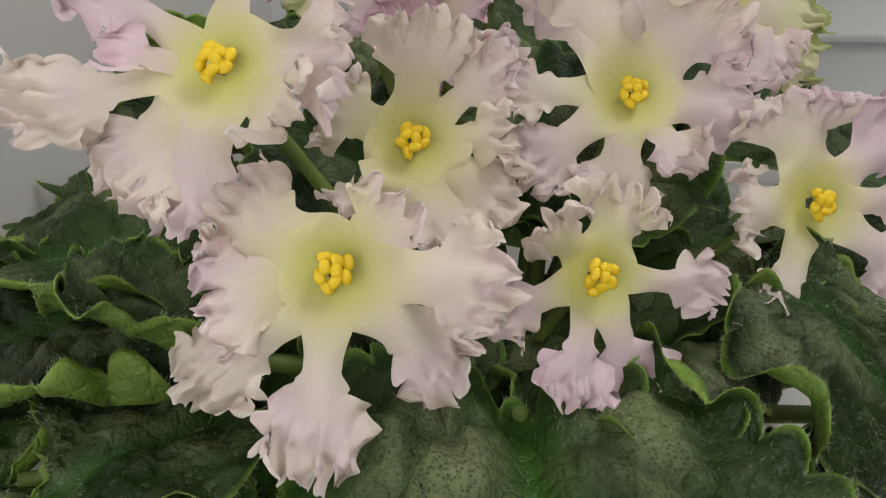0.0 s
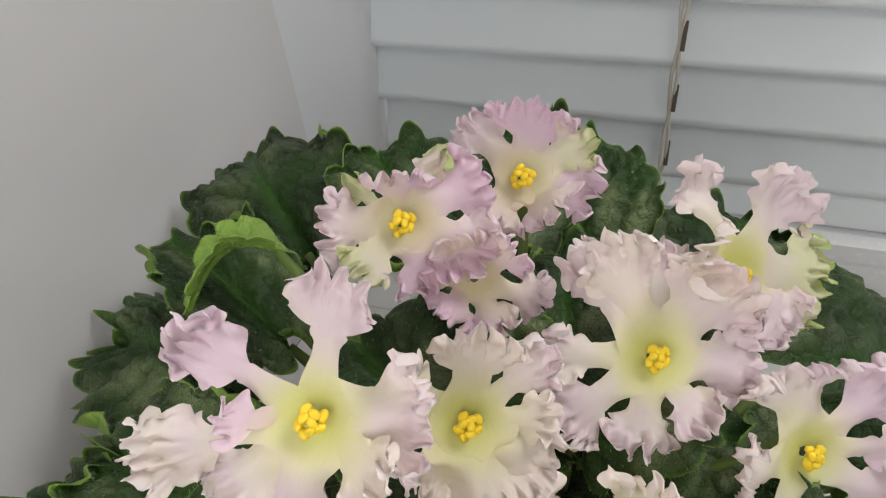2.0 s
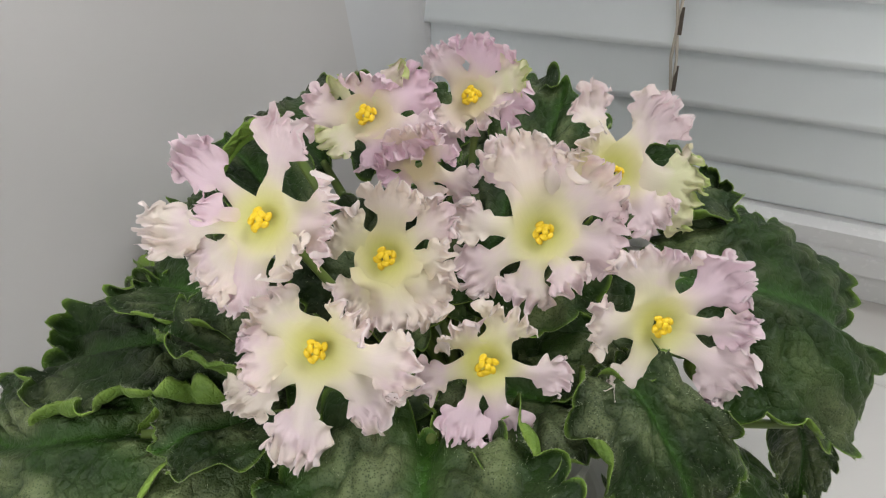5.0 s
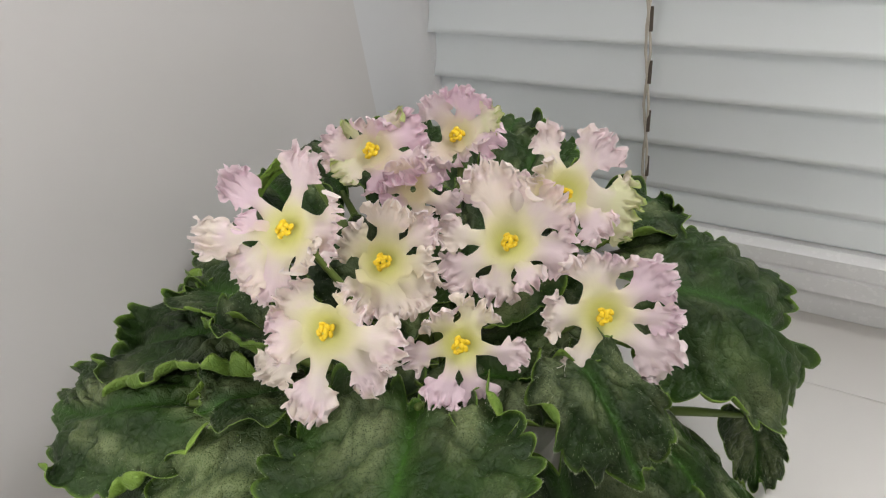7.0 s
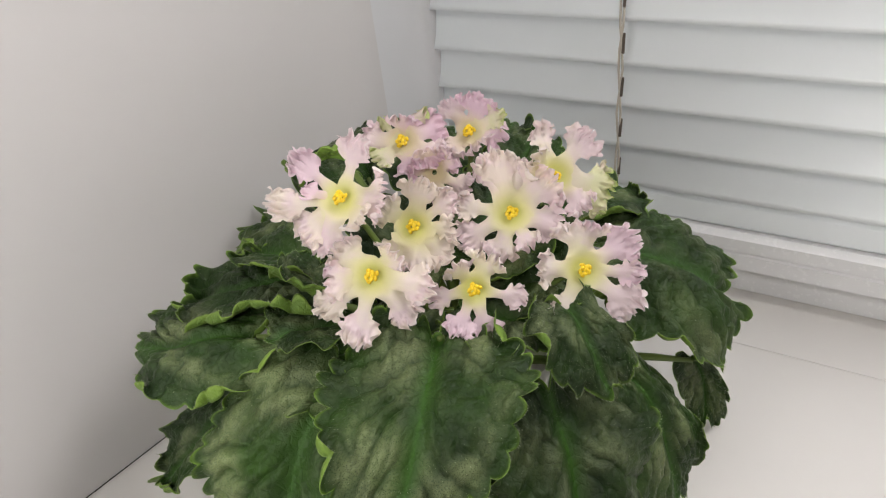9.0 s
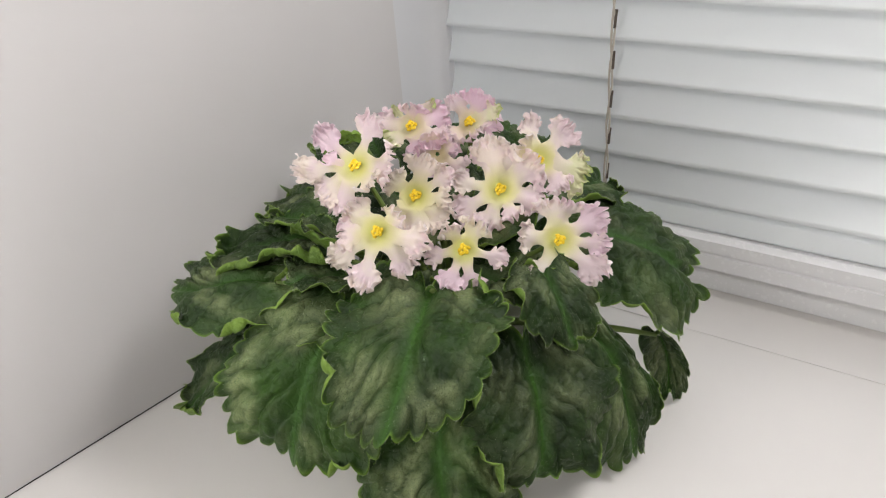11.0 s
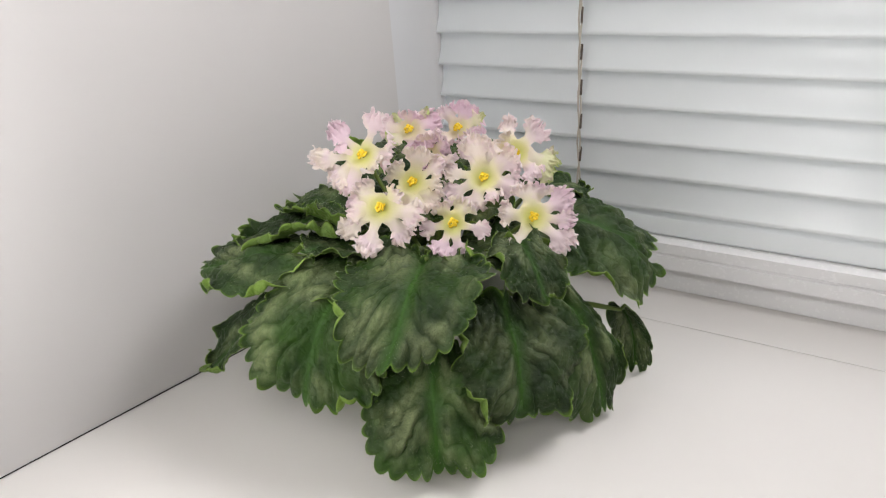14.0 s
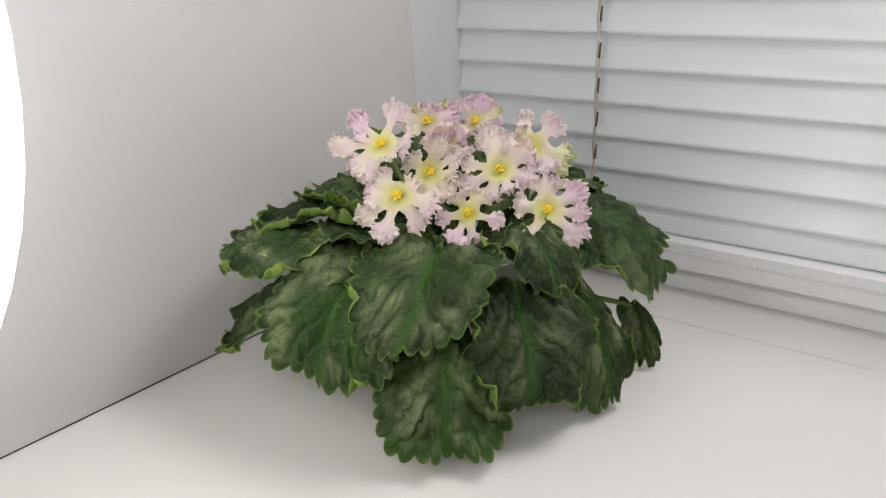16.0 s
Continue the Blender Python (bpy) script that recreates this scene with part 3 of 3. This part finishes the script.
#       base, bend, tip, width, roll, wave, curl, cup
INNER = [
    ((0.0680, -0.2440, 0.0850), (0.0500, -0.2680, 0.0740), (0.0280, -0.2770, 0.0390), 0.032, -20, 1.0, 1.0, 0.1),
    ((0.0916, -0.1272, 0.1171), (0.0740, -0.1060, 0.1330), (0.0568, -0.0925, 0.1335), 0.044, 0, 0.9, 0.8, 0.0),
    ((0.0663, -0.1602, 0.1119), (0.0400, -0.1470, 0.1320), (0.0140, -0.1380, 0.1280), 0.036, 10, 0.9, 1.4, 0.3),
    ((0.0850, -0.1900, 0.1050), (0.0520, -0.1960, 0.1270), (0.0240, -0.1950, 0.1090), 0.040, 0, 1.0, 1.5, 0.35),
    ((0.0480, -0.1900, 0.0850), (0.0200, -0.1950, 0.0880), (-0.0050, -0.1990, 0.0810), 0.022, 0, 0.8, 1.0, 0.1),
    ((0.0970, -0.2076, 0.1018), (0.0825, -0.2319, 0.1160), (0.0790, -0.2380, 0.1090), 0.036, 0, 0.9, 1.2, 0.2),
    ((0.0960, -0.2040, 0.1060), (0.0740, -0.2150, 0.1230), (0.0620, -0.2120, 0.1240), 0.034, 20, 0.9, 1.4, 0.4),
    ((0.1447, -0.1200, 0.1108), (0.1600, -0.0920, 0.1170), (0.1680, -0.0690, 0.1050), 0.050, 0, 0.9, 0.8, 0.0),
    ((0.1217, -0.1235, 0.1149), (0.1230, -0.0950, 0.1270), (0.1180, -0.0710, 0.1295), 0.040, 0, 0.9, 0.8, 0.1),
    ((0.1057, -0.1268, 0.1150), (0.1010, -0.0880, 0.1240), (0.0945, -0.0480, 0.1230), 0.036, 0, 0.9, 0.8, 0.1),
    ((0.1289, -0.1709, 0.1062), (0.1324, -0.1482, 0.1237), (0.1397, -0.1200, 0.1188), 0.056, 0, 0.9, 0.5, 0.1),
    ((0.1290, -0.1749, 0.1062), (0.1086, -0.1639, 0.1261), (0.0822, -0.1557, 0.1198), 0.056, 0, 0.9, 0.5, 0.1),
    ((0.1232, -0.1771, 0.0941), (0.1514, -0.1781, 0.1061), (0.1734, -0.1738, 0.0959), 0.058, 0, 0.9, 0.5, 0.1),
    ((0.1250, -0.1710, 0.0938), (0.1218, -0.1960, 0.1040), (0.1243, -0.2130, 0.0920), 0.06, 0, 0.9, 0.5, 0.1),
    ((0.1210, -0.1712, 0.0939), (0.0994, -0.1894, 0.1065), (0.0860, -0.2000, 0.0980), 0.056, 0, 0.9, 0.5, 0.1),
    ((0.1329, -0.1638, 0.0937), (0.1566, -0.1477, 0.1073), (0.1726, -0.1395, 0.0990), 0.056, 0, 0.9, 0.5, 0.1),
    ((0.1285, -0.1696, 0.1059), (0.1258, -0.1471, 0.1260), (0.1198, -0.1140, 0.1260), 0.056, 0, 0.8, 0.5, 0.05),
    ((0.1150, -0.1850, 0.0900), (0.0900, -0.2250, 0.0980), (0.0700, -0.2470, 0.0860), 0.066, 0, 0.8, 0.5, 0.0),
    ((0.1201, -0.1754, 0.1056), (0.1013, -0.1687, 0.1299), (0.0789, -0.1617, 0.1316), 0.052, 0, 0.8, 0.5, 0.05),
]
for i, (p0, p1, p2, one, other, wave, curl, folds) in enumerate(OUTER):
    leaf(p0, p1, p2, one, other, wave, 0.7 * curl, folds, seed=5 * i + 4)
for i, (p0, p1, p2, width, roll, wave, curl, cup) in enumerate(INNER):
    mid, one, other = flanks(p0, p1, p2, width, roll, cup)
    leaf(p0, mid, p2, one, other, wave, curl, seed=i + 31, rings=26, around=190, hairs=700)
curled = ((0.0610, -0.1460, 0.1380), (0.0430, -0.1455, 0.1520), (0.0400, -0.1640, 0.1340))
mid, one, other = flanks(*curled, 0.0140, 20, 0.5)
leaf(curled[0], mid, curled[2], one, other, 0.2, 0.1, seed=77, pale=True, rings=20, around=120, hairs=150)

# flowers: centre, the way it faces, petals (turn, length, width of the frilled end, width of the waist, lift), lengths in millimetres
FLOWERS = {
    "A": ((0.1108, -0.2074, 0.1297), (0.387, -0.746, 0.542), ((-106, 27.0, 15.1, 8.6, 0), (-49, 23.9, 15.2, 11.6, -4), (-14, 24.5, 16.0, 11.9, 2), (-149, 26.7, 13.0, 10.0, -2), (-175, 18.0, 16.2, 14.4, 3), (137, 17.3, 16.5, 14.7, -2), (39, 13.2, 11.5, 9.4, 4))),
    "B": ((0.1435, -0.1866, 0.1183), (0.396, -0.799, 0.453), ((-168, 17.7, 10.9, 7.1, 0), (-114, 19.4, 12.5, 6.5, 2), (-78, 20.9, 13.4, 7.7, 0), (-14, 20.9, 10.1, 5.7, 0), (60, 14.3, 16.9, 11.7, -3), (123, 12.2, 12.1, 8.2, 2))),
    "C": ((0.1764, -0.1557, 0.1158), (0.537, -0.710, 0.456), ((86, 18.8, 23.8, 16.4, -2), (25, 24.1, 15.1, 10.4, 0), (-12, 23.0, 9.9, 7.7, 2), (-46, 27.9, 17.3, 9.0, 0), (-124, 22.2, 13.9, 10.3, 0), (169, 20.0, 14.1, 10.6, 2))),
    "D": ((0.1121, -0.1782, 0.1348), (0.377, -0.693, 0.615), ((-7, 16.9, 9.9, 8.0, 1), (32, 21.1, 12.8, 7.0, 0), (74, 18.3, 17.2, 11.9, 5), (143, 16.0, 14.9, 10.8, -4), (-85, 18.2, 27.7, 19.5, -1), (-130, 16.9, 16.6, 14.5, -4), (-44, 19.8, 15.5, 12.4, -2))),
    "E": ((0.1441, -0.1528, 0.1333), (0.364, -0.651, 0.666), ((101, 26.0, 17.3, 13.0, 1), (75, 23.7, 17.5, 13.1, -2), (113, 27.1, 11.8, 11.0, -3), (166, 23.9, 12.5, 8.3, 0), (-155, 25.4, 15.1, 9.5, -2), (-110, 20.1, 14.9, 10.8, -1), (-65, 17.0, 11.4, 8.9, 1), (-16, 21.7, 18.0, 13.3, 0), (39, 21.9, 22.6, 16.7, 3))),
    "F": ((0.0926, -0.1953, 0.1537), (0.177, -0.745, 0.643), ((77, 24.8, 13.4, 7.3, 2), (144, 25.2, 12.3, 6.4, 0), (-169, 28.9, 13.4, 6.1, 0), (175, 13.8, 6.6, 5.5, 5), (-136, 23.6, 17.8, 12.6, -2), (-108, 23.1, 15.5, 15.2, -5), (3, 19.6, 21.6, 14.9, 0), (-38, 15.9, 12.9, 10.9, 3))),
    "G": ((0.0907, -0.1481, 0.1560), (0.365, -0.744, 0.559), ((82, 9.6, 14.8, 11.8, 0), (173, 15.8, 15.0, 11.9, 0), (-140, 13.5, 11.6, 9.9, 2), (22, 20.4, 14.9, 11.5, -3), (-25, 20.1, 14.0, 11.4, 0), (-69, 14.3, 16.9, 12.8, -2), (51, 16.7, 6.0, 3.9, -4), (135, 13.8, 6.1, 3.9, -4))),
    "H": ((0.1108, -0.1235, 0.1520), (0.080, -0.700, 0.700), ((136, 18.5, 14.6, 9.9, 0), (81, 15.8, 18.2, 13.6, 0), (34, 17.3, 12.6, 10.7, -2), (-7, 17.1, 13.9, 11.3, 0), (-47, 11.2, 17.1, 11.2, 4), (-127, 11.4, 15.0, 11.8, 0), (-121, 20.3, 11.8, 8.6, -4))),
    "J": ((0.1060, -0.1490, 0.1440), (0.250, -0.800, 0.550), ((170, 10.0, 11.0, 8.0, 2), (-130, 9.0, 11.0, 7.5, 3), (-70, 12.0, 12.0, 8.0, 0), (-25, 17.0, 11.0, 6.5, -3), (35, 11.0, 12.0, 8.0, 2), (100, 9.0, 12.0, 8.0, 3))),
    "I": ((0.1570, -0.1370, 0.1455), (0.600, -0.600, 0.530), ((-28, 25.7, 22.7, 15.0, -2), (-60, 18.8, 13.5, 10.4, 0), (38, 22.1, 17.2, 10.5, 0), (92, 22.4, 11.0, 6.2, -6), (139, 12.1, 15.2, 12.4, 1))),
}


def petal(length, end, waist, lift, rnd, nu=50):
    """A strap-waisted petal with a crumpled, scalloped end, along +x, facing +z, in metres."""
    nv = max(46, min(96, int(end / 0.00024)))
    ph = [rnd.uniform(0, 50) for _ in range(10)]
    lobes = max(2.0, end / 0.0037) * rnd.uniform(0.85, 1.1)
    bend, nod = rnd.uniform(-0.0015, 0.003), rnd.uniform(-0.7, 0.9)
    bm = bmesh.new()
    layer = bm.loops.layers.uv.new("UVMap")
    reach = bm.loops.layers.uv.new("Reach")
    vs, uvs = [], []
    cell = 0.0025
    for j in range(nv + 1):
        w = 2 * j / nv - 1
        a, q = abs(w), 9.0 * (w > 0)
        sg = 1 if w > 0 else -1
        drift = noise.noise(Vector((w * 2.3 + ph[0], 0.3, ph[1])))
        phase = math.pi * lobes * (w + 0.2 * drift) + ph[4]
        scallop = abs(math.sin(phase * 0.5 + 0.4)) ** 0.5 - 0.68 + 0.22 * abs(math.sin(phase * 1.25 + ph[9])) ** 0.5
        col, uc = [], []
        for i in range(nu + 1):
            s = i / nu
            rim_ = smoothstep(0.64, 0.98, s)
            side = smoothstep(0.46, 0.74, s) * a ** 4
            crump = max(rim_, 0.8 * side)
            hw = 0.5 * (waist * (1.08 - 0.38 * smoothstep(0.12, 0.46, s)) + (end - waist * 0.70) * smoothstep(0.50, 0.82, s) * (1 - 0.25 * smoothstep(0.84, 1.0, s)))
            x = 0.001 + length * s * (1 - 0.16 * a ** 2.4 * s) + (length * 0.08 * drift + 0.0038 * scallop) * rim_
            y = hw * w
            edge = abs(math.sin(s * length / 0.0034 * math.pi + ph[8] + q)) ** 0.6 - 0.62
            y += sg * 0.0024 * edge * side
            roll_in = smoothstep(0.90, 1.0, s)
            x -= 0.0016 * roll_in
            z = 0.0011 * roll_in + 0.0013 * rim_ * math.sin(phase + 9 * (s - 0.8) + 2.5 * drift) + 0.0012 * side * math.sin(s * length / 0.0028 * math.pi + ph[9] + q)
            p = Vector((x / cell + ph[2], y / cell + ph[3], ph[5]))
            z += 0.0030 * crump * noise.noise(p) + 0.0015 * crump * noise.noise(p * 2.1)
            x += 0.0013 * crump * noise.noise(p + Vector((31, 0, 7)))
            y += 0.0015 * crump * noise.noise(p + Vector((0, 17, 3)))
            z += 0.0024 * smoothstep(0.2, 0.75, s) * noise.noise(Vector((y / 0.0075 + ph[6], s * 1.6, ph[7])))
            z += nod * 0.0024 * smoothstep(0.72, 1.05, s)
            z += 0.0022 * smoothstep(0.0, 0.011, math.hypot(x, y)) - 0.40 * hw * a * a * smoothstep(0.22, 0.45, s) * (1 - smoothstep(0.62, 0.85, s)) + lift * smoothstep(0.25, 0.9, s) + bend * s * s
            col.append(bm.verts.new((x, y, z)))
            uc.append((min(1.0, s + 0.2 * smoothstep(0.5, 0.85, s) * smoothstep(0.75, 1.0, a) * (1 - s)), 0.5 + 0.5 * w))
        vs.append(col)
        uvs.append(uc)
    for j in range(nv):
        for i in range(nu):
            f = bm.faces.new((vs[j][i], vs[j][i + 1], vs[j + 1][i + 1], vs[j + 1][i]))
            for lp, (q, r) in zip(f.loops, ((j, i), (j, i + 1), (j + 1, i + 1), (j + 1, i))):
                lp[layer].uv = uvs[q][r]
                lp[reach].uv = (min(1.0, lp.vert.co.length / 0.018), 0)
    return bm


def anther_mesh():
    bm = bmesh.new()
    bmesh.ops.create_icosphere(bm, subdivisions=2, radius=1.0)
    for v in bm.verts:
        v.co = Vector((v.co.x * 0.00085, v.co.y * 0.00125, v.co.z * 0.0008 - 0.00025 * math.exp(-(v.co.x / 0.3) ** 2)))
    return shape("anther", bm, ANTHER, smooth=True)


ANTHER_DATA = anther_mesh()
GREEN_TIPS = {("G", 2), ("G", 6), ("G", 7), ("H", 2), ("I", 0)}
BLUSHED = {("C", 0), ("C", 1), ("C", 2), ("A", 4), ("F", 3), ("B", 1), ("B", 2), ("F", 1)}
for key, (centre, facing, petals) in FLOWERS.items():
    rnd = random.Random(key)
    c, n = Vector(centre), Vector(facing).normalized()
    right = Vector((0, 0, 1)).cross(n).normalized()
    up = n.cross(right)
    m = Matrix((right, up, n)).transposed().to_4x4()
    m.translation = c
    # stalk and calyx, with the petals and anthers under it
    start = CROWN + Vector((rnd.uniform(-0.012, 0.012), rnd.uniform(-0.012, 0.012), 0.0))
    mid = (start + c) / 2 + Vector((0, 0, -0.004)) - n * 0.008
    inv = m.inverted()
    pts = [inv @ bezier(start, mid, c - n * 0.003, i / 9) for i in range(10)]
    bm = tube(pts, [0.0017 - 0.0006 * i / 9 for i in range(9)] + [0.0026], 8)
    flower = part("flower", bm, STEM, violet, smooth=True)
    flower.matrix_local = Matrix.Translation(-CROWN) @ m
    pink = key in "GHJ"
    for i, (turn, length, end, waist, lift) in enumerate(petals):
        mat = PETAL_GREEN if (key, i) in GREEN_TIPS else PETAL_PINK if pink else PETAL_BLUSH if (key, i) in BLUSHED else PETAL
        p = part("petal", petal(length / 1000, 1.03 * end / 1000, 0.88 * waist / 1000, lift / 1000, rnd), mat, flower, smooth=True)
        p.matrix_local = pose(0, 0, 0.00012 * (i % 3), 0, 0, turn)
    for i in range({"I": 3, "J": 0}.get(key, 9)):
        a = new("anther", ANTHER_DATA)
        a.parent = flower
        ang, r = i * 2.4, 0.0006 + 0.0018 * (i / 8) ** 0.6
        a.matrix_local = pose(r * math.cos(ang), r * math.sin(ang), 0.0026 + 0.0012 * (1 - i / 9), rnd.uniform(-25, 25), rnd.uniform(-25, 25), math.degrees(ang) + rnd.uniform(-40, 40))
